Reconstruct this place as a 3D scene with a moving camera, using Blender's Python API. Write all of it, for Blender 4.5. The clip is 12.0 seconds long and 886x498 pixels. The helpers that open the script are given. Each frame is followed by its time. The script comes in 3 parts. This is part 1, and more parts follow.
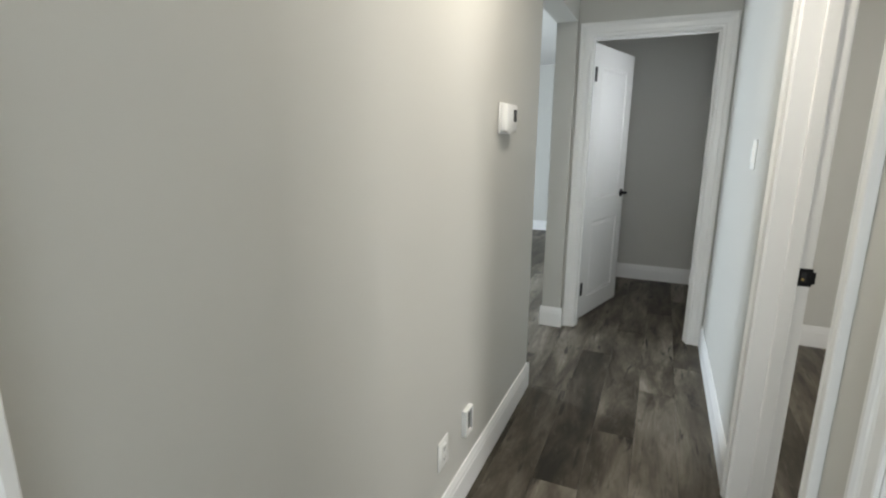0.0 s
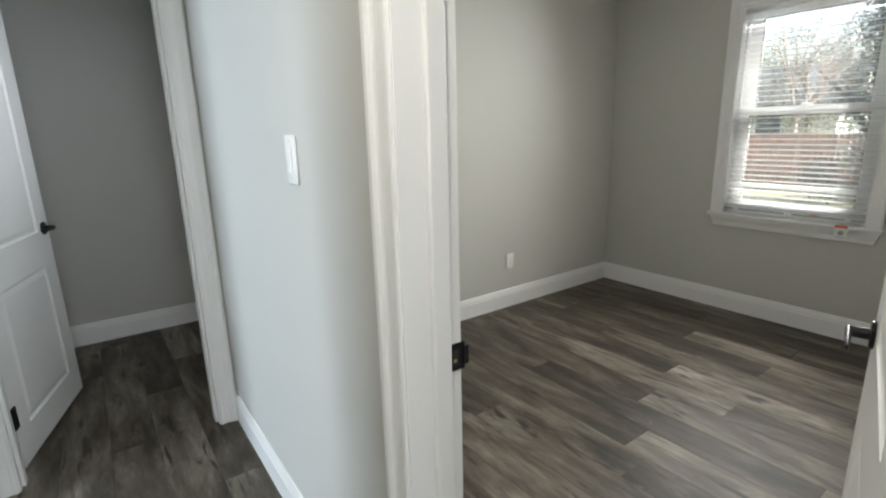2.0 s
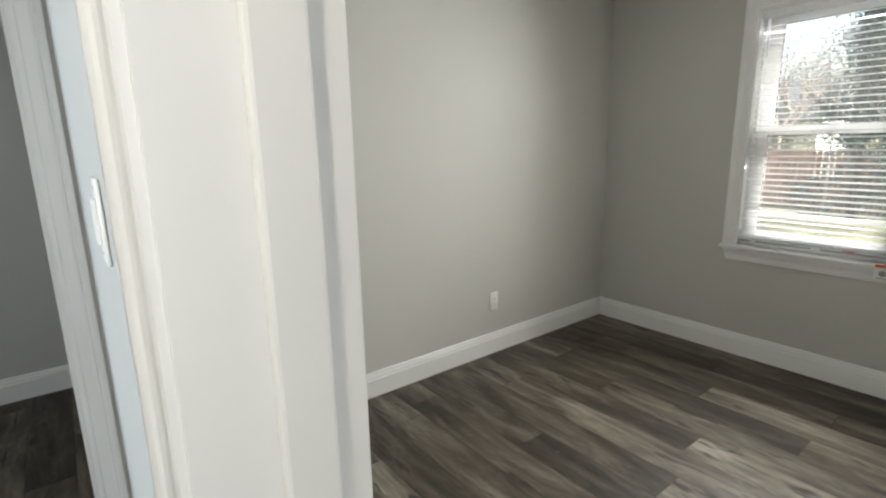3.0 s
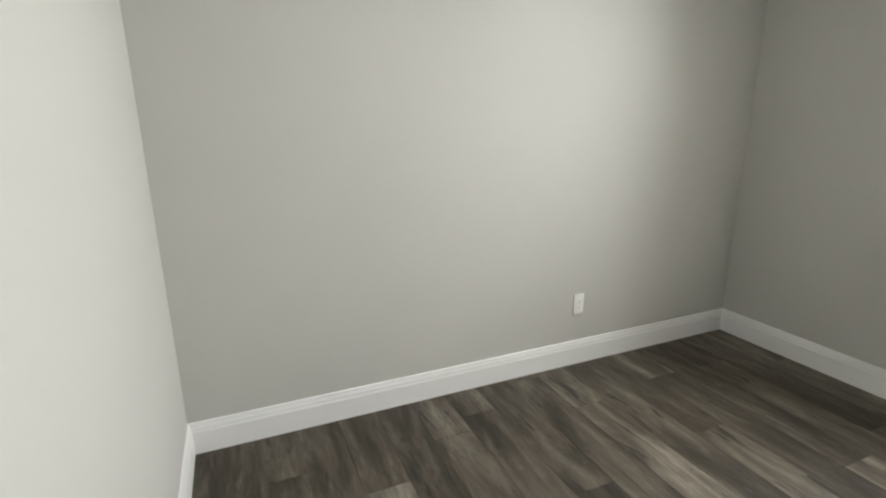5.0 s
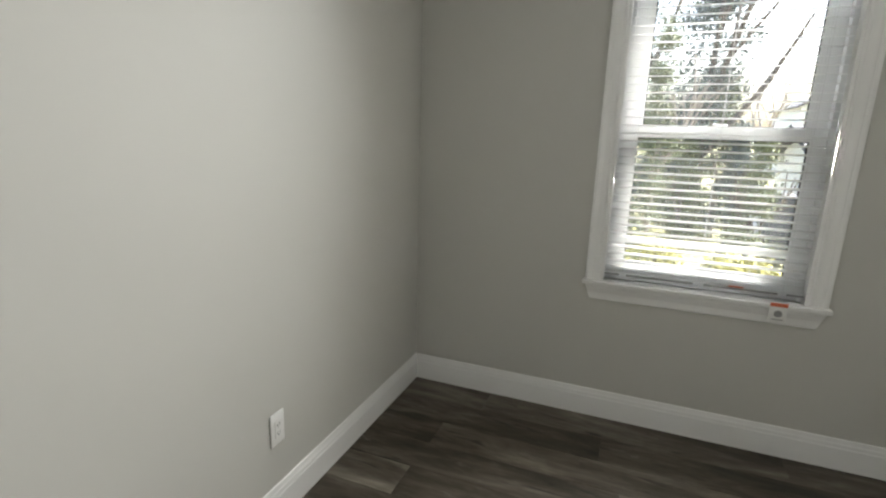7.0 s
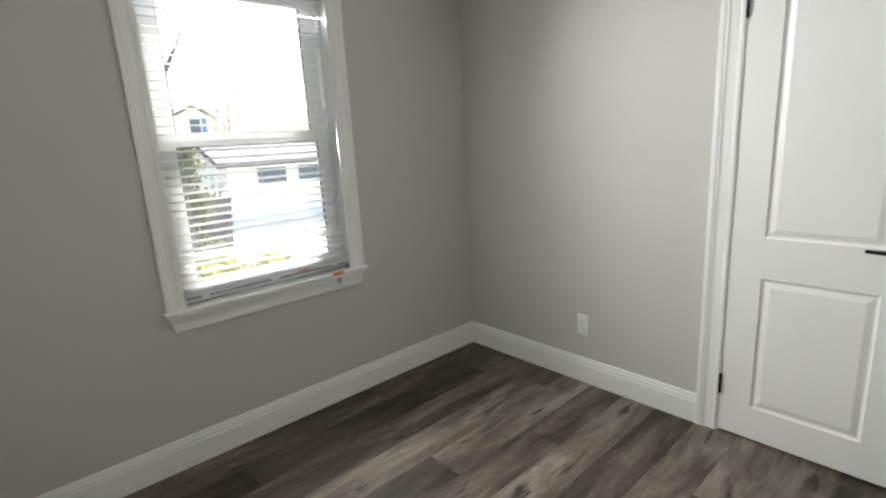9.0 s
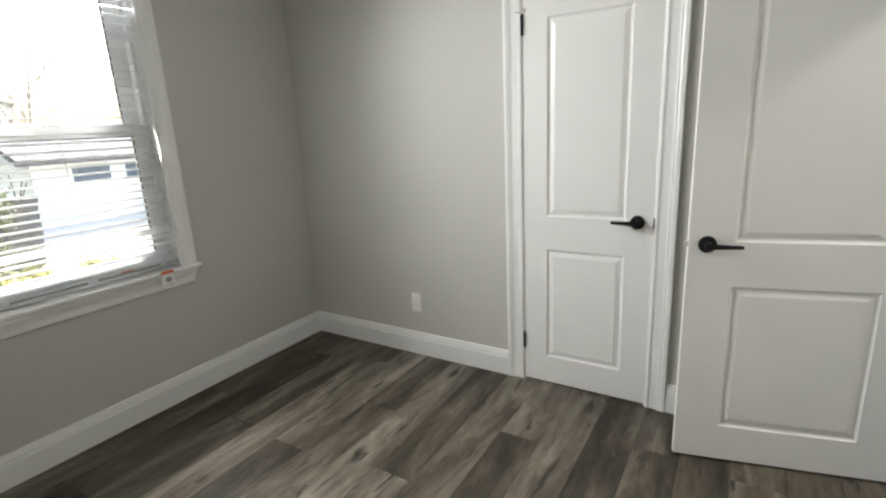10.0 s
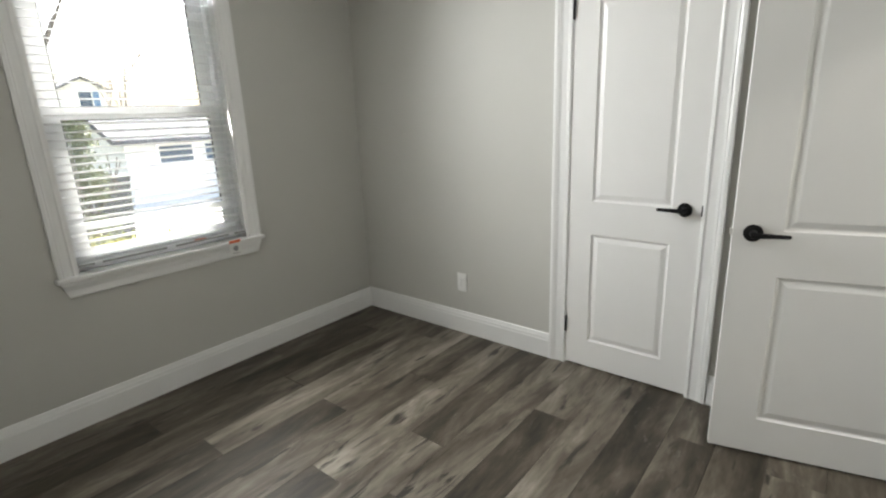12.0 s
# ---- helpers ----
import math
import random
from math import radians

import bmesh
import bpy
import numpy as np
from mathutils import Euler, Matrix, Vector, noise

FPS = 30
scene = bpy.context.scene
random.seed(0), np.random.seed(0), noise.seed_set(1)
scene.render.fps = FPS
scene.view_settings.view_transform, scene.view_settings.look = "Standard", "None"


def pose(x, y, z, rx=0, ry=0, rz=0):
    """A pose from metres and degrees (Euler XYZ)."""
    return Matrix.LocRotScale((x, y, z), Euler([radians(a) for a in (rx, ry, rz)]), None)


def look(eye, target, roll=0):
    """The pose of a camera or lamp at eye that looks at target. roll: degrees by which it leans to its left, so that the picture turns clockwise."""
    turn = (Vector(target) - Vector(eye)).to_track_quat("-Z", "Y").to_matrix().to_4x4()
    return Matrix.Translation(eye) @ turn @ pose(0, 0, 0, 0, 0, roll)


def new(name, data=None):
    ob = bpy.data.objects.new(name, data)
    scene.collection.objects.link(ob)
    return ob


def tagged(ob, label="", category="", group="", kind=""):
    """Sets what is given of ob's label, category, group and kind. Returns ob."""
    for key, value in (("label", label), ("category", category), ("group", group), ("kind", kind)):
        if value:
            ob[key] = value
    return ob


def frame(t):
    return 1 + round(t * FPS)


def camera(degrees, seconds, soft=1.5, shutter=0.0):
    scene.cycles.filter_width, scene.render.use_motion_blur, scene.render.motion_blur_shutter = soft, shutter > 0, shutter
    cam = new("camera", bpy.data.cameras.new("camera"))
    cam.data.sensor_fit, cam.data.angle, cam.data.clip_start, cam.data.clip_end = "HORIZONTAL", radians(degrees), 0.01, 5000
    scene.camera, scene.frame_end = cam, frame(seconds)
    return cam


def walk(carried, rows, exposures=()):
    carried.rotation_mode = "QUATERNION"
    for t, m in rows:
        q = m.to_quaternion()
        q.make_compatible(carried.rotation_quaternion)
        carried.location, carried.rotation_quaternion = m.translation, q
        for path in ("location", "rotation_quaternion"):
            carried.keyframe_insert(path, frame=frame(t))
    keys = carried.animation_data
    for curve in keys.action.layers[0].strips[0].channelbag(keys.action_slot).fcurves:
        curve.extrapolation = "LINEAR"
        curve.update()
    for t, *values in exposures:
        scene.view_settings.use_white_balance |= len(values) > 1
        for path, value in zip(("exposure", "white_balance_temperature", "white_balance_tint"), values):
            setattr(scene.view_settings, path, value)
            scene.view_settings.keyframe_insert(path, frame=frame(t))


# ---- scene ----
cam = camera(84.2, 12.0, soft=2.2)
PATH = [
    (0, (-0.004, 0.109, 1.409), (-0.792, 1.894, 0.971), 0.4),
    (0.5, (-0.186, 0.343, 1.407), (-0.41, 2.271, 0.924), -1.4),
    (0.9, (-0.255, 0.551, 1.393), (-0.075, 2.469, 0.856), -1.6),
    (1, (-0.256, 0.617, 1.385), (0.008, 2.524, 0.844), -1.4),
    (1.5, (-0.196, 0.999, 1.404), (0.477, 2.81, 0.89), -0.2),
    (2, (-0.097, 1.33, 1.42), (1.037, 2.908, 0.947), -1.4),
    (2.5, (0.075, 1.542, 1.427), (1.371, 2.994, 0.969), -2.1),
    (3, (0.312, 1.752, 1.455), (1.503, 3.299, 1.033), -1.1),
    (3.3, (0.422, 1.846, 1.426), (1.533, 3.467, 1.021), -1.0),
    (3.5, (0.479, 1.884, 1.427), (1.488, 3.57, 1.014), -1.2),
    (3.7, (0.560, 1.896, 1.409), (1.406, 3.667, 1.005), -1.4),
    (5.3, (0.817, 1.991, 1.447), (1.579, 3.755, 0.89), -0.1),
    (5.5, (0.855, 2.081, 1.456), (1.8, 3.74, 0.861), 0.7),
    (6, (0.990, 2.375, 1.460), (2.367, 3.705, 0.884), 0.8),
    (6.5, (1.145, 2.658, 1.452), (2.792, 3.655, 0.911), 1.7),
    (6.7, (1.21, 2.803, 1.448), (2.934, 3.684, 0.947), 2.1),
    (8.3, (1.434, 3.46, 1.452), (3.33, 2.978, 1.037), -2.2),
    (8.5, (1.461, 3.523, 1.46), (3.276, 2.786, 1.06), -2.3),
    (9, (1.447, 3.623, 1.437), (2.903, 2.324, 1.001), -3.2),
    (9.5, (1.353, 3.677, 1.444), (2.518, 2.125, 0.96), -3.5),
    (10, (1.176, 3.68, 1.44), (2.208, 2.038, 0.952), -2.9),
    (10.5, (1.071, 3.692, 1.433), (2.039, 2.017, 0.926), -2.4),
    (11, (1.031, 3.692, 1.426), (2.042, 2.043, 0.918), -2.5),
    (11.5, (1.048, 3.712, 1.426), (2.188, 2.151, 0.914), -2.4),
    (12, (1.055, 3.715, 1.417), (2.28, 2.223, 0.893), -2.3),
]
walk(cam, [(t, look(eye, target, roll)) for t, eye, target, roll in PATH],
     exposures=[(0.0, 2.15, 6700, 9), (0.5, 2.32, 6700, 9), (1.0, 2.24, 6600, 9), (2.0, 2.22, 6500, 9), (2.5, 2.28, 6500, 9), (3.0, 2.30, 6550, 9), (3.5, 2.20, 6550, 9), (5.5, 2.66, 6450, 9),
                (6.0, 2.42, 6500, 9), (6.5, 2.32, 6500, 9), (8.5, 2.45, 6400, 10), (9.0, 2.42, 6400, 10), (10.5, 2.38, 6500, 9), (12.0, 2.42, 6450, 9)])

# ---- world, sun, lamps ----
world = bpy.data.worlds.new("World")
scene.world = world
world.use_nodes = True
wn, wl = world.node_tree.nodes, world.node_tree.links
wn.clear()
sky = wn.new("ShaderNodeTexSky")
sky.sky_type, sky.sun_disc = "NISHITA", False
sky.sun_elevation, sky.sun_rotation = radians(48), radians(144.5)
sky.dust_density, sky.air_density = 6.0, 1.0
bg = wn.new("ShaderNodeBackground")
bg.inputs["Strength"].default_value = 0.15
wo = wn.new("ShaderNodeOutputWorld")
wl.new(sky.outputs[0], bg.inputs[0])
wl.new(bg.outputs[0], wo.inputs[0])

sun_data = bpy.data.lights.new("sun", "SUN")
sun_data.energy, sun_data.angle, sun_data.color = 4.0, radians(0.6), (1.0, 0.95, 0.86)
sun = new("sun", sun_data)
sun.matrix_world = look((0, 0, 20), (-4.0, 5.6, 12.36))


def lamp(name, size, energy, color, m, size_y=None, spread=180):
    d = bpy.data.lights.new(name, "AREA")
    d.energy, d.color, d.shape, d.size = energy, color, "RECTANGLE" if size_y else "DISK", size
    if size_y:
        d.size_y = size_y
    d.spread = radians(spread)
    ob = new(name, d)
    ob.matrix_world = m
    return ob


CEIL = 2.50
# the ceiling lamp of the hall
lamp("hall_lamp_light", 0.13, 3.0, (1.0, 0.93, 0.83), pose(-0.13, 1.64, CEIL - 0.075))
# daylight stand-ins in the head and sides of the bedroom window's opening
lamp("window_sky_light", 0.84, 6.2, (0.97, 0.98, 0.98), look((3.806, 2.6565, 2.12), (0.8, 2.6565, 1.2)), 0.13, 122)
for side_y, aim_y, aim_z, tint in ((2.225, 3.5, 1.5, (1.0, 0.95, 0.86)), (3.088, 1.8, 0.5, (1.0, 0.985, 0.96))):
    lamp("window_side_light", 0.016, 2.4, tint, look((3.803, side_y, 1.30), (0.8, aim_y, aim_z)), 1.0, 140)
# unseen lamp added before the hall's closed south wall, standing for daylight
lamp("hall_front_fill_light", 0.8, 6.0, (0.84, 0.92, 1.0), pose(-0.13, -1.44, 1.5, 90, 0, 0), 1.3)
# fill lamp added out of view in the end room; no window there
lamp("end_room_fill_light", 0.20, 1.9, (0.86, 0.92, 1.0), look((0.330, 4.075, 1.45), (-2.0, 4.5, 1.25)), 1.1)
lamp("living_window_light", 2.2, 56, (0.75, 0.87, 1.0), pose(-4.9, 4.2, 1.5, 0, -90, 0), 1.5)


# ---- materials ----
def mat(name, color, rough=0.5, metal=0.0, spec=0.5):
    m = bpy.data.materials.new(name)
    m.use_nodes = True
    b = m.node_tree.nodes["Principled BSDF"]
    b.inputs["Base Color"].default_value = (*color, 1)
    b.inputs["Roughness"].default_value = rough
    b.inputs["Metallic"].default_value = metal
    b.inputs["Specular IOR Level"].default_value = spec
    return m


def nodes_of(m):
    t = m.node_tree
    return t.nodes, t.links, t.nodes["Principled BSDF"]


def add_noise(m, scale, amount, bump=0.0, bump_scale=None, dist=0.002, rough_amt=0.0, stretch=(1, 1, 1)):
    """Two scales of tone in the colour, and a fine relief."""
    n, l, b = nodes_of(m)
    base = tuple(b.inputs["Base Color"].default_value)[:3]
    geo = n.new("ShaderNodeNewGeometry")
    mp = n.new("ShaderNodeMapping")
    mp.inputs["Scale"].default_value = stretch
    l.new(geo.outputs["Position"], mp.inputs[0])
    t1 = n.new("ShaderNodeTexNoise")
    t1.inputs["Scale"].default_value, t1.inputs["Detail"].default_value = scale, 5
    l.new(mp.outputs[0], t1.inputs["Vector"])
    r = n.new("ShaderNodeValToRGB")
    r.color_ramp.elements[0].position, r.color_ramp.elements[1].position = 0.3, 0.7
    r.color_ramp.elements[0].color = (*[c * (1 - amount) for c in base], 1)
    r.color_ramp.elements[1].color = (*[min(1, c * (1 + amount)) for c in base], 1)
    l.new(t1.outputs[0], r.inputs[0])
    l.new(r.outputs[0], b.inputs["Base Color"])
    if bump:
        t2 = n.new("ShaderNodeTexNoise")
        t2.inputs["Scale"].default_value, t2.inputs["Detail"].default_value = bump_scale or scale * 20, 3
        l.new(geo.outputs["Position"], t2.inputs["Vector"])
        bp = n.new("ShaderNodeBump")
        bp.inputs["Strength"].default_value, bp.inputs["Distance"].default_value = bump, dist
        l.new(t2.outputs[0], bp.inputs["Height"])
        l.new(bp.outputs[0], b.inputs["Normal"])
    if rough_amt:
        mr = n.new("ShaderNodeMapRange")
        r0 = b.inputs["Roughness"].default_value
        mr.inputs["To Min"].default_value, mr.inputs["To Max"].default_value = r0 - rough_amt, r0 + rough_amt
        l.new(t1.outputs[0], mr.inputs[0])
        l.new(mr.outputs[0], b.inputs["Roughness"])
    return m


PAINT = add_noise(mat("greige_wall_paint", (0.535, 0.53, 0.497), 0.62, 0, 0.3), 1.3, 0.018, 0.10, 260, 0.0006, 0.05)
CEILING = add_noise(mat("flat_white_ceiling_paint", (0.78, 0.77, 0.75), 0.9), 2.0, 0.02, 0.15, 180, 0.001)
TRIM = add_noise(mat("semi_gloss_white_trim_paint", (0.80, 0.80, 0.79), 0.33), 3.0, 0.015, 0.05, 120, 0.0005, 0.05)
DOORWHITE = add_noise(mat("white_door_paint", (0.79, 0.785, 0.77), 0.38), 4.0, 0.012, 0.06, 300, 0.0005, 0.04)
PLASTIC = add_noise(mat("white_plastic", (0.80, 0.80, 0.78), 0.35), 12, 0.015)
VINYL = add_noise(mat("white_window_vinyl", (0.82, 0.83, 0.84), 0.35), 6, 0.015)
BLACK = add_noise(mat("matt_black_metal", (0.012, 0.012, 0.013), 0.42, 0.6), 30, 0.25, 0.05, 500, 0.0003, 0.06)
# near-black: shade of slots and recesses put in colour; also black rubber
DARK = mat("black_rubber_and_hole_shade", (0.02, 0.02, 0.022), 0.6)
BRASS = mat("worn_brass", (0.55, 0.38, 0.14), 0.35, 1.0)
STEEL = mat("satin_nickel", (0.6, 0.58, 0.55), 0.3, 1.0)
SCREEN = mat("grey_display", (0.045, 0.05, 0.05), 0.18)
ORANGE = mat("orange_print", (0.62, 0.13, 0.05), 0.6)
# grey of the tag's print, and of shade drawn on the blind rail
GREYPRINT = mat("grey_print_and_groove_shade", (0.30, 0.30, 0.30), 0.6)
CORD = mat("cord", (0.7, 0.7, 0.7), 0.8)
GAP = mat("dark_subfloor", (0.02, 0.018, 0.016), 0.9)


def blind_material():
    m = mat("white_blind_slat", (0.88, 0.89, 0.89), 0.4)
    n, l, b = nodes_of(m)
    tr = n.new("ShaderNodeBsdfTranslucent")
    tr.inputs["Color"].default_value = (0.9, 0.91, 0.92, 1)
    mx = n.new("ShaderNodeMixShader")
    mx.inputs[0].default_value = 0.72
    l.new(b.outputs[0], mx.inputs[1])
    l.new(tr.outputs[0], mx.inputs[2])
    l.new(mx.outputs[0], n["Material Output"].inputs[0])
    return m


SLAT = blind_material()


def glass_material():
    m = mat("window_glass", (1, 1, 1), 0.0)
    n, l, b = nodes_of(m)
    n.remove(b)
    tr = n.new("ShaderNodeBsdfTransparent")
    tr.inputs["Color"].default_value = (0.95, 0.97, 0.97, 1)
    gl = n.new("ShaderNodeBsdfGlossy")
    gl.inputs["Roughness"].default_value = 0.02
    fr = n.new("ShaderNodeFresnel")
    fr.inputs["IOR"].default_value = 1.45
    mx = n.new("ShaderNodeMixShader")
    l.new(fr.outputs[0], mx.inputs[0])
    l.new(tr.outputs[0], mx.inputs[1])
    l.new(gl.outputs[0], mx.inputs[2])
    # a weak translucent share imitates the whitish glare over the view
    veil = n.new("ShaderNodeBsdfTranslucent")
    veil.inputs["Color"].default_value = (0.88, 0.93, 1.0, 1)
    mx2 = n.new("ShaderNodeMixShader")
    mx2.inputs[0].default_value = 0.010
    l.new(mx.outputs[0], mx2.inputs[1])
    l.new(veil.outputs[0], mx2.inputs[2])
    l.new(mx2.outputs[0], n["Material Output"].inputs[0])
    return m


GLASS = glass_material()


def plank_material():
    """Grey-brown weathered oak vinyl: tone per plank, long streaks, knots and pale scuffs along y."""
    m = mat("grey_oak_vinyl_plank", (0.15, 0.13, 0.11), 0.45, 0, 0.32)
    n, l, b = nodes_of(m)
    geo = n.new("ShaderNodeNewGeometry")
    info = n.new("ShaderNodeObjectInfo")
    wide = n.new("ShaderNodeVectorMath")
    wide.operation = "SCALE"
    wide.inputs[0].default_value = (37.0, 53.0, 19.0)
    l.new(info.outputs["Random"], wide.inputs["Scale"])
    add = n.new("ShaderNodeVectorMath")
    add.operation = "ADD"
    l.new(geo.outputs["Position"], add.inputs[0])
    l.new(wide.outputs[0], add.inputs[1])

    def noise_at(sx, sy, detail, rough=0.6, distort=0.0):
        mp = n.new("ShaderNodeMapping")
        mp.inputs["Scale"].default_value = (sx, sy, 1)
        l.new(add.outputs[0], mp.inputs[0])
        t = n.new("ShaderNodeTexNoise")
        t.inputs["Scale"].default_value, t.inputs["Detail"].default_value = 1.0, detail
        t.inputs["Roughness"].default_value, t.inputs["Distortion"].default_value = rough, distort
        l.new(mp.outputs[0], t.inputs["Vector"])
        return t.outputs[0]

    def math_node(op, a, c, clamp=False):
        k = n.new("ShaderNodeMath")
        k.operation, k.use_clamp = op, clamp
        for i, v in enumerate((a, c)):
            if isinstance(v, (int, float)):
                k.inputs[i].default_value = v
            else:
                l.new(v, k.inputs[i])
        return k.outputs[0]

    cloud = noise_at(7, 1.4, 4, 0.6, 0.5)
    streak = noise_at(55, 2.6, 6, 0.65, 0.4)
    fine = noise_at(260, 9, 3, 0.6)
    scuff = noise_at(18, 6, 6, 0.75, 0.6)
    tone = math_node("MULTIPLY", math_node("SUBTRACT", info.outputs["Color"], 0.5), 0.52)
    f = math_node("ADD", math_node("MULTIPLY", math_node("SUBTRACT", cloud, 0.5), 1.95), 0.46)
    f = math_node("ADD", f, math_node("MULTIPLY", math_node("SUBTRACT", streak, 0.5), 0.20))
    f = math_node("ADD", f, math_node("MULTIPLY", math_node("SUBTRACT", fine, 0.5), 0.10))
    mottle = noise_at(24, 6, 4, 0.6, 1.4)
    f = math_node("ADD", f, math_node("MULTIPLY", math_node("SUBTRACT", mottle, 0.5), 0.42))
    f = math_node("ADD", f, tone, True)
    ramp = n.new("ShaderNodeValToRGB")
    e = ramp.color_ramp.elements
    e[0].position, e[0].color = 0.0, (0.022, 0.019, 0.014, 1)
    e[1].position, e[1].color = 1.0, (0.295, 0.268, 0.226, 1)
    for p, c in ((0.28, (0.053, 0.044, 0.032)), (0.5, (0.096, 0.081, 0.062)), (0.72, (0.163, 0.143, 0.114))):
        k = e.new(p)
        k.color = (*c, 1)
    l.new(f, ramp.inputs[0])
    # dark knots and cracks drawn out along the grain
    crack = n.new("ShaderNodeMapRange")
    crack.inputs["From Min"].default_value, crack.inputs["From Max"].default_value = 0.60, 0.69
    l.new(noise_at(21, 3.4, 3, 0.55, 0.5), crack.inputs[0])
    dark = n.new("ShaderNodeMix")
    dark.data_type = "RGBA"
    l.new(crack.outputs[0], dark.inputs[0])
    l.new(ramp.outputs[0], dark.inputs[6])
    dark.inputs[7].default_value = (0.028, 0.024, 0.019, 1)
    # soft dark knots
    knot = n.new("ShaderNodeMapRange")
    knot.inputs["From Min"].default_value, knot.inputs["From Max"].default_value = 0.64, 0.78
    knot.inputs["To Max"].default_value = 0.85
    l.new(noise_at(13, 6.5, 4, 0.6, 1.0), knot.inputs[0])
    knots = n.new("ShaderNodeMix")
    knots.data_type = "RGBA"
    l.new(knot.outputs[0], knots.inputs[0])
    l.new(dark.outputs[2], knots.inputs[6])
    knots.inputs[7].default_value = (0.030, 0.024, 0.018, 1)
    pale = n.new("ShaderNodeMapRange")
    pale.inputs["From Min"].default_value, pale.inputs["From Max"].default_value = 0.60, 0.78
    pale.inputs["To Max"].default_value = 0.6
    l.new(scuff, pale.inputs[0])
    mix2 = n.new("ShaderNodeMix")
    mix2.data_type = "RGBA"
    l.new(pale.outputs[0], mix2.inputs[0])
    l.new(knots.outputs[2], mix2.inputs[6])
    mix2.inputs[7].default_value = (0.24, 0.22, 0.19, 1)
    l.new(mix2.outputs[2], b.inputs["Base Color"])
    mr = n.new("ShaderNodeMapRange")
    mr.inputs["To Min"].default_value, mr.inputs["To Max"].default_value = 0.40, 0.60
    l.new(streak, mr.inputs[0])
    l.new(mr.outputs[0], b.inputs["Roughness"])
    bp = n.new("ShaderNodeBump")
    bp.inputs["Strength"].default_value, bp.inputs["Distance"].default_value = 0.25, 0.0008
    l.new(math_node("ADD", streak, fine), bp.inputs["Height"])
    l.new(bp.outputs[0], b.inputs["Normal"])
    return m


PLANK = plank_material()


# ---- mesh helpers ----
def mesh_of(name, bm, material):
    me = bpy.data.meshes.new(name)
    bmesh.ops.recalc_face_normals(bm, faces=bm.faces)
    bm.to_mesh(me)
    bm.free()
    me.materials.append(material)
    return me


def smooth(ob, limit=35):
    me = ob.data
    me.polygons.foreach_set("use_smooth", [True] * len(me.polygons))
    me.set_sharp_from_angle(angle=radians(limit))
    return ob


def part(name, bm, material, parent=None, label="", m=None):
    """One mesh object, under a thing or a part when parent is given."""
    ob = new(name, mesh_of(name, bm, material))
    if m is not None:
        ob.matrix_local = m
    if parent is not None:
        ob.parent = parent
    if label:
        ob["label"] = label
    return ob


def box(bm, x0, x1, y0, y1, z0, z1, bevel=0.0, seg=2):
    v = [bm.verts.new((x, y, z)) for x in (x0, x1) for y in (y0, y1) for z in (z0, z1)]
    fs = [bm.faces.new([v[i] for i in q]) for q in
          ((0, 1, 3, 2), (4, 6, 7, 5), (0, 4, 5, 1), (2, 3, 7, 6), (0, 2, 6, 4), (1, 5, 7, 3))]
    if bevel:
        es = list({e for f in fs for e in f.edges})
        bmesh.ops.bevel(bm, geom=es, offset=bevel, segments=seg, affect="EDGES", profile=0.5)
    return bm


def boxes(*rows, bevel=0.0):
    bm = bmesh.new()
    for r in rows:
        box(bm, *r, bevel=bevel)
    return bm


def cyl(bm, m, r, h, n=24, r2=None, bevel=0.0):
    """A cylinder along local z from 0 to h."""
    got = bmesh.ops.create_cone(bm, cap_ends=True, segments=n, radius1=r, radius2=r if r2 is None else r2, depth=h,
                                matrix=m @ Matrix.Translation((0, 0, h / 2)))
    if bevel:
        vs = set(got["verts"])
        es = [e for e in bm.edges if e.verts[0] in vs and e.verts[1] in vs
              and any(len(f.verts) > 4 for f in e.link_faces)]
        bmesh.ops.bevel(bm, geom=es, offset=bevel, segments=2, affect="EDGES", profile=0.5)
    return bm


def sweep(bm, rings, closed=False):
    """Joins equal rings of points by quads and caps the ends."""
    vs = [[bm.verts.new(p) for p in r] for r in rings]
    k = len(rings[0])
    for a, b in zip(vs, vs[1:]):
        for i in range(k):
            bm.faces.new((a[i], a[(i + 1) % k], b[(i + 1) % k], b[i]))
    bm.faces.new(vs[0])
    bm.faces.new(vs[-1][::-1])
    return bm


BASE = [(0, 0), (0.015, 0), (0.015, 0.106), (0.0125, 0.112), (0.0115, 0.126), (0.009, 0.132), (0.006, 0.148), (0.003, 0.151), (0, 0.151)]
CASE = [(0, 0), (0, 0.009), (0.004, 0.011), (0.011, 0.0115), (0.014, 0.009), (0.019, 0.0085), (0.040, 0.0105), (0.047, 0.013),
        (0.050, 0.016), (0.053, 0.0145), (0.058, 0.0175), (0.061, 0.019), (0.073, 0.019), (0.075, 0.017), (0.075, 0)]


def baseboard(p0, p1, normal, shift=0.0):
    """A moulded baseboard along a wall from p0 to p1; normal points into the room."""
    nx, ny = normal
    rings = [[(p[0] + nx * d, p[1] + ny * d, z) for d, z in BASE] for p in (p0, p1)]
    bm = sweep(bmesh.new(), rings)
    ob = part("baseboard", bm, TRIM)
    return tagged(ob, "moulded white-painted wooden baseboard along the wall", "baseboard", "", "structure")


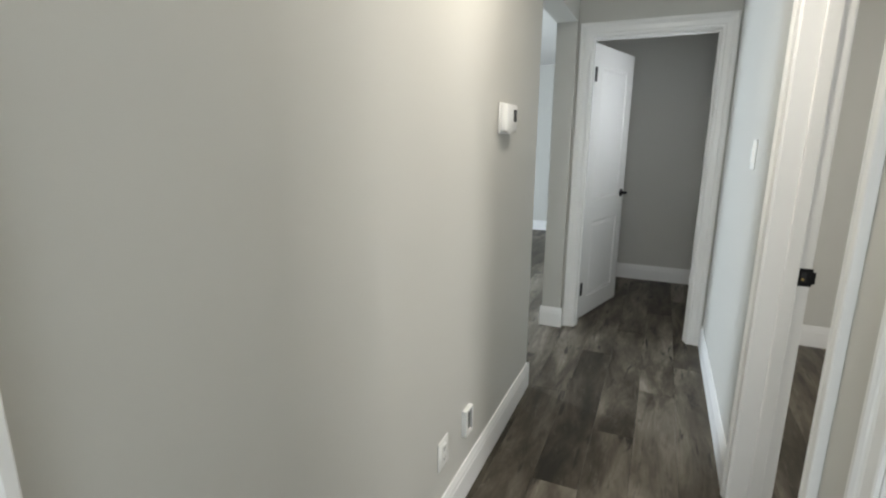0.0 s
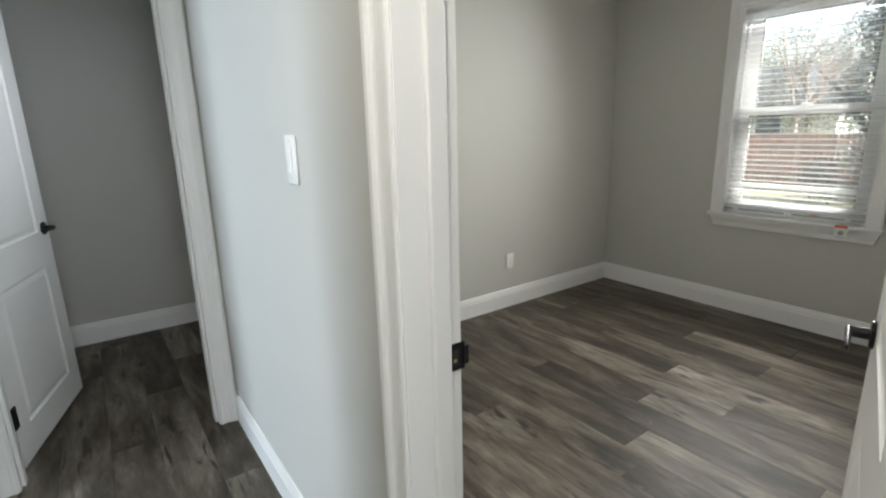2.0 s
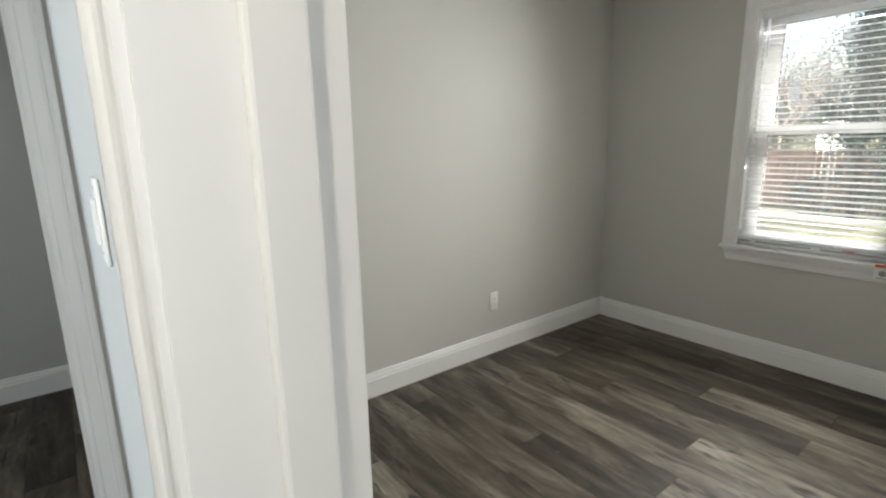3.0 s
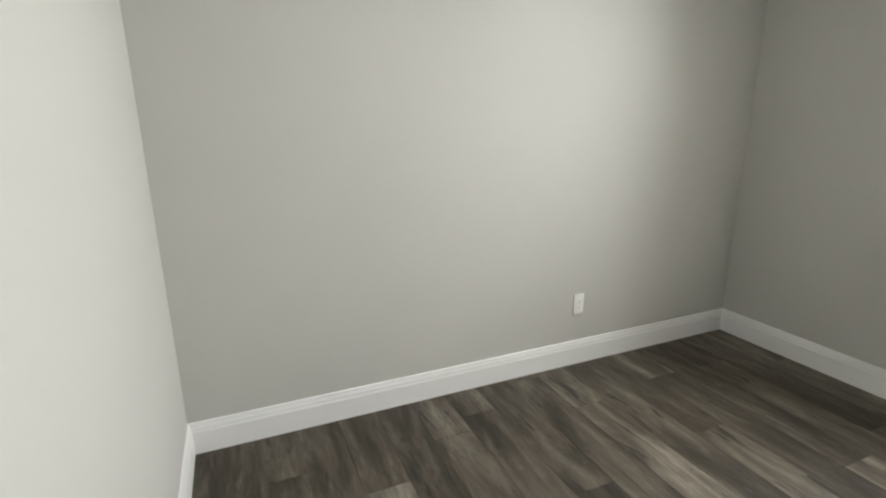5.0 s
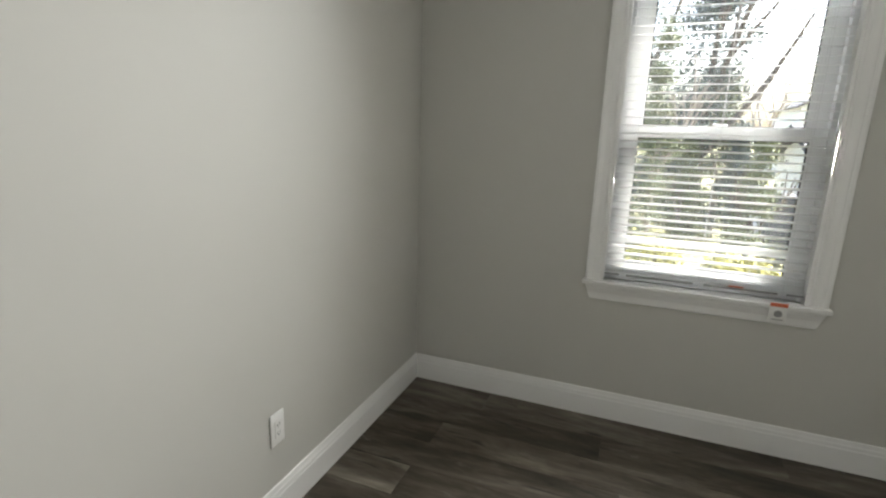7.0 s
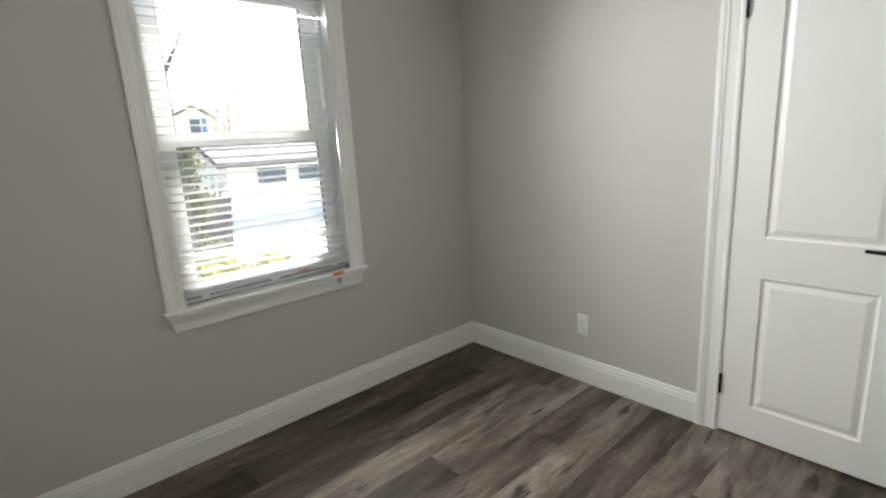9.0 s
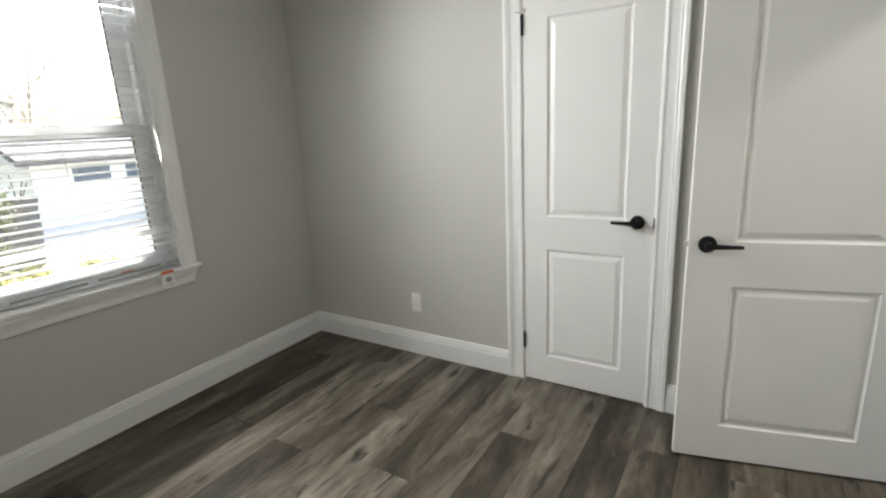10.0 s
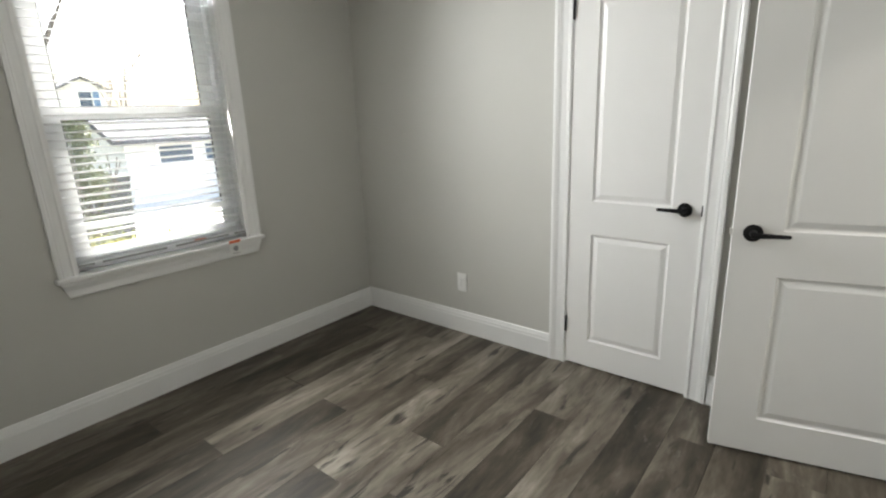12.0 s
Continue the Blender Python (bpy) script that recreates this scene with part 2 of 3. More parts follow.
def casing(axis, plane, sign, a, b, top, name="trim", width=0.075, bottom=0.0, label="moulded white-painted casing round a door opening", z0s=(None, None)):
    """Mitred casing round an opening from a to b along the wall. axis: the wall's own normal axis."""
    k = width / 0.075
    ring = []
    for u, d in CASE:
        u *= k
        ring.append(((a - u, bottom), (a - u, top + u), (b + u, top + u), (b + u, bottom), d))
    rings = []
    for i in range(4):
        r = []
        for row in ring:
            s, z = row[i]
            d = plane + sign * row[4]
            r.append((d, s, z) if axis == "x" else (s, d, z))
        rings.append(r)
    ob = part(name, sweep(bmesh.new(), rings), TRIM)
    return tagged(ob, label, "door casing" if name == "trim" else "window casing", "", "structure")


def structure(name, bm, material, label, category):
    return tagged(part(name, bm, material), label, category, "", "structure")


# ---- the large structure ----
FX0, FX1, FY0, FY1 = -5.2, 3.96, -1.6, 8.0
floor = structure("floor", boxes((FX0, FX1, FY0, FY1, -0.25, -0.006)), GAP,
                  "grey-brown oak-look vinyl plank floor running through all rooms", "floor")
structure("ceiling", boxes((FX0, FX1, FY0, FY1, CEIL, CEIL + 0.25)), CEILING, "flat white painted ceiling", "ceiling")

HW, HE, RW = -0.62, 0.355, 0.485          # hall west face, hall east face, bedroom west face
RE, RN, RS = 3.81, 4.115, 1.27            # bedroom east, north, south faces
DS, DN, DTOP = 1.31, 2.094, 2.08          # bedroom door opening
CW, CE, CTOP = 1.522, 2.175, 2.06         # closet opening
WS, WN, WB, WT = 2.213, 3.100, 0.735, 2.205   # window opening
HEND, EL, ER, ETOP = 3.79, -0.522, 0.262, 2.10  # wall at the hall's end and its door opening
OPS, OPN, OPT = 2.708, 3.735, 2.19        # opening from the hall to the living room

structure("wall_hall_east", boxes(
    (HE, RW, FY0, 0.22, 0, CEIL), (HE, RW, 0.22, 0.99, DTOP, CEIL), (HE, RW, 0.99, DS, 0, CEIL),
    (HE, RW, DS, DN, DTOP, CEIL), (HE, RW, DN, RN, 0, CEIL)), PAINT, "greige painted wall between hall and bedroom", "wall")
structure("wall_bedroom_north", boxes((RW - 0.13, RE, RN, RN + 0.14, 0, CEIL)), PAINT, "greige painted bedroom wall with one outlet", "wall")
structure("wall_bedroom_east", boxes(
    (RE, FX1, 1.13, WS, 0, CEIL), (RE, FX1, WN, RN + 0.14, 0, CEIL), (RE, FX1, WS, WN, 0, WB), (RE, FX1, WS, WN, WT, CEIL)),
    PAINT, "greige painted outside wall with one window", "wall")
structure("wall_bedroom_south", boxes(
    (RW, CW, 1.13, RS, 0, CEIL), (CE, RE, 1.13, RS, 0, CEIL), (CW, CE, 1.13, RS, CTOP, CEIL)),
    PAINT, "greige painted bedroom wall with a closet door", "wall")
# unseen, added so that no light leaks round the closet door
structure("wall_closet_light_block", boxes((1.2, 2.6, 0.45, 0.55, 0, CEIL), (1.2, 1.3, 0.55, 1.13, 0, CEIL), (2.5, 2.6, 0.55, 1.13, 0, CEIL)),
          PAINT, "unseen wall added behind the closet door to stop light", "wall")
structure("wall_hall_west", boxes(
    (-0.76, HW, FY0, -0.49, 0, CEIL), (-0.76, HW, -0.49, 0.27, DTOP, CEIL), (-0.76, HW, 0.27, OPS, 0, CEIL),
    (-0.76, HW, OPS, OPN, OPT, CEIL), (-0.76, HW, OPN, 5.44, 0, CEIL)), PAINT,
    "greige painted hall wall that ends at an open passage", "wall")
structure("wall_hall_end", boxes(
    (HW, EL, HEND, HEND + 0.13, 0, CEIL), (ER, HE, HEND, HEND + 0.13, 0, CEIL), (EL, ER, HEND, HEND + 0.13, ETOP, CEIL)),
    PAINT, "greige painted wall with a doorway at the hall's end", "wall")
structure("wall_end_room", boxes((-0.76, 1.3, 5.44, 5.57, 0, CEIL), (0.335, HE, HEND + 0.13, RN + 0.14, 0, CEIL), (1.2, 1.3, RN + 0.14, 5.44, 0, CEIL)), PAINT,
          "greige painted wall of the small dim room", "wall")
# unseen, added to shut the sun out of the hall
structure("wall_hall_light_block", boxes((-0.76, 3.96, FY0, FY0 + 0.12, 0, CEIL)), PAINT, "unseen wall added to close the hall against the sun", "wall")
# beyond the far wall, the unseen sides are added to keep sun out
structure("wall_living", boxes(
    (FX0, -0.4, 7.81, 8.0, 0, CEIL), (FX0, FX0 + 0.15, 0.0, 7.81, 0, CEIL), (FX0, -0.76, -0.12, 0.0, 0, CEIL), (-0.5, -0.4, 5.57, 7.81, 0, CEIL)),
    PAINT, "pale painted wall of the living room", "wall")
# unseen, added to seal the house's east side from the sun
structure("wall_sun_block", boxes((3.86, 3.96, FY0, 1.13, 0, CEIL)), PAINT, "unseen wall added to close the house against the sun", "wall")

for a, b, nrm in (
        ((HW, 0.352), (HW, OPS), (1, 0)), ((HE, DN + 0.082), (HE, HEND), (-1, 0)), ((HE, 1.07), (HE, DS - 0.08), (-1, 0)),
        ((RW, RN), (RE, RN), (0, -1)), ((RE, RS), (RE, RN), (-1, 0)), ((RE, RS), (CE + 0.096, RS), (0, 1)),
        ((CW - 0.096, RS), (RW, RS), (0, 1)), ((RW, DN + 0.082), (RW, RN), (1, 0)),
        ((-0.775, OPN), (HW + 0.015, OPN), (0, -1)), ((HW, OPN), (HW, HEND - 0.018), (1, 0)),
        ((HW, 5.44), (1.2, 5.44), (0, -1)), ((1.2, RN + 0.14), (1.2, 5.44), (-1, 0)),
        ((-5.05, 7.81), (-0.5, 7.81), (0, -1)), ((-0.76, 0.0), (-0.76, OPS), (-1, 0)), ((-0.76, OPN), (-0.76, 5.57), (-1, 0)),
        ((-0.775, OPS), (HW + 0.015, OPS), (0, 1))):
    baseboard(a, b, nrm)

casing("x", HE, -1, DS, DN, DTOP)
casing("x", HE, -1, 0.22, 0.99, DTOP)
casing("x", HW, 1, -0.49, 0.27, DTOP)
casing("y", HEND, -1, EL, ER, ETOP, width=0.082)
casing("y", RS, 1, CW, CE, CTOP, width=0.094)


# ---- doors ----
def rect_ring(w0, w1, z0, z1, inset, y):
    return [(w0 + inset, y, z0 + inset), (w1 - inset, y, z0 + inset), (w1 - inset, y, z1 - inset), (w0 + inset, y, z1 - inset)]


def door_leaf(name, width, height, thick, label, m, stile=0.125):
    """A moulded two-panel door: body with two openings, and in each a raised panel. Local x across, y = 0 is the face seen."""
    bm = bmesh.new()
    w0, w1 = stile, width - stile
    spans = ((0.155, 0.768), (0.945, height - 0.14))
    zs = [0.0, spans[0][0], spans[0][1], spans[1][0], spans[1][1], height]
    xs = [0.0, w0, w1, width]
    for y in (0.0, thick):
        grid = [[bm.verts.new((x, y, z)) for z in zs] for x in xs]
        for i in range(3):
            for j in range(5):
                if i == 1 and j in (1, 3):
                    continue
                bm.faces.new((grid[i][j], grid[i + 1][j], grid[i + 1][j + 1], grid[i][j + 1]))
    bmesh.ops.remove_doubles(bm, verts=bm.verts, dist=1e-6)
    for a, b in (((0, 0), (0, height)), ((width, 0), (width, height)), ((0, 0), (width, 0)), ((0, height), (width, height))):
        bm.faces.new([bm.verts.new(p) for p in ((a[0], 0, a[1]), (b[0], 0, b[1]), (b[0], thick, b[1]), (a[0], thick, a[1]))])
    bmesh.ops.remove_doubles(bm, verts=bm.verts, dist=1e-6)
    body = part(name, bm, DOORWHITE, None, "", m)
    tagged(body, label, "door", "", "structure")
    for z0, z1 in spans:
        pm = bmesh.new()
        for face, s in ((0.0, 1), (thick, -1)):
            prof = ((0, 0), (0.004, 0.0045), (0.009, 0.0075), (0.014, 0.008), (0.019, 0.007), (0.036, 0.0022), (0.040, 0.0018))
            vs = [[pm.verts.new(p) for p in rect_ring(w0, w1, z0, z1, u, face + s * d)] for u, d in prof]
            for a, b in zip(vs, vs[1:]):
                for i in range(4):
                    pm.faces.new((a[i], a[(i + 1) % 4], b[(i + 1) % 4], b[i]))
            pm.faces.new(vs[-1])
        part("panel", pm, DOORWHITE, body)
    return body


def lever(door, x, z, y, side, way, label="matt black lever handle on a round rose"):
    """A lever on a round rose on the face at y; side -1 stands out to -y; way: the lever's direction along x."""
    turn = pose(x, y, z, 90 if side < 0 else -90)
    bm = bmesh.new()
    cyl(bm, turn, 0.033, 0.009, 32, bevel=0.002)
    cyl(bm, turn @ Matrix.Translation((0, 0, 0.009)), 0.013, 0.038, 20)
    h = part("door_handle", bm, BLACK, door, label)
    smooth(h)
    bm = bmesh.new()
    yy = y + side * 0.047
    rings = []
    for u, hh, t in ((-0.014, 0.008, 0.006), (-0.010, 0.0115, 0.007), (0.02, 0.0105, 0.0065), (0.07, 0.008, 0.0055), (0.108, 0.0075, 0.005), (0.114, 0.005, 0.003)):
        rings.append([(x + way * u, yy + math.cos(a) * t, z + math.sin(a) * hh) for a in [i * math.tau / 12 for i in range(12)]])
    smooth(part("lever", sweep(bm, rings), BLACK, h))
    return h


def hinge(door, x, y, z, side=-1):
    bm = bmesh.new()
    cyl(bm, pose(x, y, z - 0.045), 0.0065, 0.09, 12, bevel=0.0015)
    for dz in (-0.049, 0.045):
        cyl(bm, pose(x, y, z + dz), 0.0045, 0.004, 10)
    smooth(part("hinge", bm, BLACK, door, "black hinge"))


def leaf_plate(parent, x0, x1, y0, y1, z, name="hinge_leaf"):
    part(name, box(bmesh.new(), x0, x1, y0, y1, z - 0.045, z + 0.045, bevel=0.0008, seg=1), BLACK, parent, "black hinge leaf")


# closet door: closed, flush with the bedroom's south wall, facing +y
cw = CE - CW - 0.012
closet = door_leaf("door_closet", cw, CTOP - 0.018, 0.035, "closed white two-panel closet door with black hardware",
                   pose(CE - 0.006, RS + 0.002, 0.012, 0, 0, 180))
lever(closet, cw - 0.07, 0.94, 0.0, -1, -1)
for z in (0.235, 1.88):
    hinge(closet, -0.002, -0.006, z)
stop = bmesh.new()
cyl(stop, pose(-0.002, -0.012, 1.935, 90, 0, 40), 0.003, 0.045, 10)
cyl(stop, pose(-0.002, -0.012, 1.935, 90, 0, -50), 0.003, 0.03, 10)
cyl(stop, pose(0.027, -0.044, 1.935, 90, 0, 40), 0.007, 0.012, 12)
part("door_stop", stop, STEEL, closet, "small bronze hinge-pin door stop")
part("latch", box(bmesh.new(), cw - 0.001, cw + 0.006, -0.004, 0.02, 0.915, 0.965, bevel=0.001, seg=1), BLACK, closet, "black latch edge")

# bedroom door: stands open into the room
ang = math.degrees(math.atan2(1.606 - 1.416, 1.332 - 0.560))
bw = 0.802
bed = door_leaf("door_bedroom", bw, 2.06, 0.035, "open white two-panel bedroom door with black lever", pose(0.570, 1.418, 0.012, 0, 0, ang) @ pose(bw, 0, 0, 0, 0, 180), 0.160)
lever(bed, 0.066, 0.935, 0.0, -1, 1)
lever(bed, 0.066, 0.935, 0.035, 1, 1)
part("latch", box(bmesh.new(), -0.010, 0.001, 0.010, 0.026, 0.92, 0.945, bevel=0.002, seg=1), STEEL, bed, "satin nickel latch bolt")
for z in (0.30, 1.80):
    part("hinge", box(bmesh.new(), bw - 0.004, bw + 0.034, 0.006, 0.012, z - 0.045, z + 0.045, bevel=0.002, seg=1), BLACK, bed, "black hinge leaf")

# end-room door: stands open into the small dim room
a2 = 74.0
end = door_leaf("door_end_room", 0.765, 2.07, 0.035, "open white two-panel door to a small dim room", pose(-0.512, 3.945, 0.012, 0, 0, a2), 0.13)
lever(end, 0.70, 0.955, 0.0, -1, -1)
for z in (0.24, 1.86):
    part("hinge", box(bmesh.new(), -0.010, 0.032, -0.006, 0.003, z - 0.050, z + 0.050, bevel=0.001, seg=1), BLACK, end, "black hinge leaf")

# closed doors on both sides of the hall, behind the start of the walk
b2 = door_leaf("door_bath", 0.758, 2.06, 0.035, "closed white two-panel hall door", pose(0.40, 0.984, 0.012, 0, 0, -90))
b3 = door_leaf("door_hall_closet", 0.748, 2.06, 0.035, "closed white two-panel hall door", pose(-0.665, -0.484, 0.012, 0, 0, 90))


def jambs(axis, a, b, top, d0, d1, stop0, stop1, name="door_jamb"):
    """Jamb boards on both sides and above an opening, each with a stop strip. d0, d1: the wall's faces."""
    t = 0.006

    def put(bm, s0, s1, e0, e1, z0, z1, round_off=0.001):
        if axis == "x":
            box(bm, e0, e1, s0, s1, z0, z1, bevel=round_off, seg=2)
        else:
            box(bm, s0, s1, e0, e1, z0, z1, bevel=round_off, seg=2)
    for s0, s1, k0, k1 in ((a - 0.001, a + t, a + t, a + t + 0.014), (b - t, b + 0.001, b - t - 0.014, b - t)):
        bm = bmesh.new()
        put(bm, s0, s1, d0 - 0.003, d1 + 0.003, 0, top)
        ob = part("trim", bm, TRIM)
        tagged(ob, "white-painted door jamb board", "door jamb", "", "structure")
        bm = bmesh.new()
        put(bm, k0, k1, stop0, stop1, 0, top - 0.020, 0.0035)
        part("door_stop_strip", bm, TRIM, ob)
    bm = bmesh.new()
    put(bm, a + t, b - t, d0 - 0.003, d1 + 0.003, top - t, top + 0.001)
    put(bm, a + t, b - t, stop0, stop1, top - 0.020, top - t)
    tagged(part("trim", bm, TRIM), "white-painted door head jamb", "door jamb", "", "structure")


jambs("x", DS, DN, DTOP, HE, RW, 0.412, 0.455)
jambs("y", EL, ER, ETOP, HEND, HEND + 0.13, HEND + 0.03, HEND + 0.085)
jambs("x", 0.22, 0.99, DTOP, HE, RW, 0.437, 0.470)
jambs("x", -0.49, 0.27, DTOP, -0.76, HW, -0.740, -0.703)
jambs("y", CW, CE, CTOP, 1.13, RS, 1.19, 1.225)
# casing on the bedroom's side of its door
casing("x", RW, 1, DS - 0.006, DN + 0.006, DTOP + 0.006, width=0.058)

# strike plate on the latch-side jamb
strike = tagged(part("strike_plate", box(bmesh.new(), 0.452, 0.497, DN - 0.0085, DN - 0.0055, 0.924, 0.986, bevel=0.001, seg=1), BLACK),
                "black metal strike plate with a brass recess on the door jamb", "strike plate")
part("lip", box(bmesh.new(), 0.490, 0.505, DN - 0.012, DN - 0.0085, 0.934, 0.976, bevel=0.0012, seg=1), BLACK, strike)
# flat near-black box; its colour stands for the hollow's shade
part("recess", box(bmesh.new(), 0.464, 0.480, DN - 0.0092, DN - 0.0082, 0.938, 0.972), DARK, strike)
bm = bmesh.new()
cyl(bm, pose(0.470, DN - 0.0085, 0.948, 90), 0.004, 0.002, 12)
part("screw", bm, BRASS, strike, "brass screw head")


# ---- wall plates ----
def plate(name, label, category, m, w=0.072, h=0.118, kind="outlet"):
    """A wall plate in local x (across), z (up); it stands out to -y."""
    base = part(name, box(bmesh.new(), -w / 2, w / 2, -0.006, 0.0, -h / 2, h / 2, bevel=0.003), PLASTIC, None, "", m)
    tagged(smooth(base, 50), label, category)
    if kind == "outlet":
        part("insert", box(bmesh.new(), -0.0165, 0.0165, -0.0085, -0.005, -0.033, 0.033, bevel=0.001, seg=1), PLASTIC, base)
        # raised near-black marks; the holes' shade is in their colour
        for z in (-0.0165, 0.0165):
            for x in (-0.0062, 0.0062):
                part("slot", box(bmesh.new(), x - 0.0011, x + 0.0011, -0.0090, -0.0083, z - 0.003, z + 0.005), DARK, base)
            bm = bmesh.new()
            cyl(bm, pose(0, -0.0083, z - 0.0085, 90), 0.0022, 0.0007, 10)
            part("slot", bm, DARK, base)
    elif kind == "switch":
        part("rocker", box(bmesh.new(), -0.0165, 0.0165, -0.012, -0.005, -0.034, 0.034, bevel=0.003), PLASTIC, base)
        for z in (-0.048, 0.048):
            bm = bmesh.new()
            cyl(bm, pose(0, -0.006, z, 90), 0.003, 0.001, 10)
            part("screw", bm, STEEL, base)
    return base


plate("wall_outlet", "white duplex outlet low on the greige wall beside the corner", "outlet", pose(2.564, RN - 0.001, 0.380, 0, 0, 0), h=0.128)
plate("wall_outlet", "white duplex outlet low on the wall beside the closet door", "outlet", pose(2.908, RS + 0.001, 0.354, 0, 0, 180), h=0.125)
plate("wall_outlet", "white duplex outlet low on the hall wall", "outlet", pose(HW + 0.001, 1.508, 0.332, 0, 0, 90), w=0.085, h=0.112)
plate("light_switch", "white rocker light switch beside the bedroom door", "light switch", pose(HE - 0.001, 2.628, 1.352, 0, 0, -90), w=0.078, h=0.128, kind="switch")
# a cable plate with a dark open slot, beside the hall outlet
cable = part("cable_plate", boxes((-0.036, 0.036, -0.020, 0.0, -0.054, -0.046), (-0.036, 0.036, -0.020, 0.0, 0.046, 0.054),
                                  (-0.036, -0.020, -0.020, 0.0, -0.046, 0.046), (0.028, 0.036, -0.020, 0.0, -0.046, 0.046)), PLASTIC, None, "", pose(HW + 0.001, 1.728, 0.336, 0, 0, 90))
tagged(cable, "white surface wall plate with a dark open slot", "cable plate")
# near-black back; the open slot's shade is put in its colour
part("recess", box(bmesh.new(), -0.020, 0.028, -0.008, -0.002, -0.046, 0.046), DARK, cable)

# thermostat on the hall wall
thermo = part("thermostat", box(bmesh.new(), -0.078, 0.078, -0.010, 0.0, -0.061, 0.061, bevel=0.004), PLASTIC, None, "", pose(HW + 0.001, 2.112, 1.492, 0, 0, 90))
tagged(smooth(thermo, 50), "white plastic thermostat with a small grey display on the hall wall", "thermostat")
smooth(part("cover", box(bmesh.new(), -0.072, 0.074, -0.036, -0.010, -0.052, 0.056, bevel=0.006), PLASTIC, thermo), 50)
part("display", box(bmesh.new(), 0.018, 0.060, -0.0375, -0.0355, -0.012, 0.036, bevel=0.0006, seg=1), SCREEN, thermo, "grey display")
part("slider", box(bmesh.new(), -0.05, -0.02, -0.040, -0.034, -0.057, -0.050, bevel=0.001, seg=1), PLASTIC, thermo)

# ceiling lamp of the hall
def ceiling_light(x, y, label):
    dome = bmesh.new()
    cyl(dome, pose(x, y, CEIL - 0.03), 0.16, 0.03, 40, bevel=0.004)
    ob = tagged(smooth(part("ceiling_light", dome, TRIM)), label, "ceiling light")
    rim = bmesh.new()
    cyl(rim, pose(x, y, CEIL - 0.07), 0.14, 0.04, 40, bevel=0.006)
    smooth(part("diffuser", rim, PLASTIC, ob))


ceiling_light(-0.13, 1.64, "round white flush ceiling light in the hall")

# ---- window ----
win = tagged(part("window_1", boxes(
    (RE - 0.004, FX1 + 0.01, WS, WS + 0.014, WB, WT), (RE - 0.004, FX1 + 0.01, WN - 0.014, WN, WB, WT),
    (RE - 0.004, FX1 + 0.01, WS + 0.014, WN - 0.014, WT - 0.014, WT), (RE + 0.04, FX1 + 0.03, WS + 0.014, WN - 0.014, WB - 0.01, WB + 0.022)), TRIM),
    "white double-hung window with blinds drawn down and open slats", "window", "", "structure")


def sash(name, x0, x1, y0, y1, z0, z1, side, bot, top):
    s = part(name, boxes((x0, x1, y0, y0 + side, z0, z1), (x0, x1, y1 - side, y1, z0, z1),
                         (x0, x1, y0 + side, y1 - side, z0, z0 + bot), (x0, x1, y0 + side, y1 - side, z1 - top, z1), bevel=0.002), VINYL, win)
    g = 0.006
    xm = (x0 + x1) / 2
    gl = part("pane", boxes((xm - 0.002, xm + 0.002, y0 + side - g, y1 - side + g, z0 + bot - g, z1 - top + g)), GLASS, s)
    gl.visible_shadow = False
    # black glazing gasket, 3 mm wide, round the pane
    a, b, c, d = y0 + side, y1 - side, z0 + bot, z1 - top
    part("gasket", boxes((x0 + 0.002, xm - 0.003, a, a + 0.004, c, d), (x0 + 0.002, xm - 0.003, b - 0.004, b, c, d),
                         (x0 + 0.002, xm - 0.003, a + 0.004, b - 0.004, d - 0.004, d)), DARK, s)
    return s


sash("lower_sash", 3.872, 3.900, WS + 0.034, WN - 0.034, WB + 0.022, 1.523, 0.064, 0.092, 0.058)
sash("upper_sash", 3.904, 3.930, WS + 0.034, WN - 0.034, 1.470, WT - 0.020, 0.080, 0.052, 0.062)
part("track", boxes((3.862, 3.935, WS + 0.014, WS + 0.034, WB + 0.022, WT - 0.014), (3.862, 3.935, WN - 0.034, WN - 0.014, WB + 0.022, WT - 0.014),
                    (3.862, 3.935, WS + 0.034, WN - 0.034, WT - 0.020, WT - 0.014)), VINYL, win)
part("sash_lock", box(bmesh.new(), 3.866, 3.890, 2.63, 2.69, 1.523, 1.535, bevel=0.003), VINYL, win)
casing("x", RE, -1, WS, WN, WT, name="window_trim", width=0.073, bottom=0.757, label="moulded white-painted casing round the window")
sill = tagged(part("window_sill", box(bmesh.new(), 3.768, 3.87, 2.128, 3.186, 0.735, 0.757, bevel=0.005), TRIM), "white-painted wooden window stool", "window sill", "", "structure")
AP = [(0, 0.0), (0.010, 0.0), (0.012, 0.006), (0.012, 0.035), (0.015, 0.045), (0.019, 0.060), (0.019, 0.080), (0, 0.080)]
apr = [[(RE - d, y0 + k * (0.080 - z) * 0.35, 0.655 + z) for d, z in AP] for y0, k in ((2.140, 1), (3.172, -1))]
part("apron", sweep(bmesh.new(), apr), TRIM, sill)

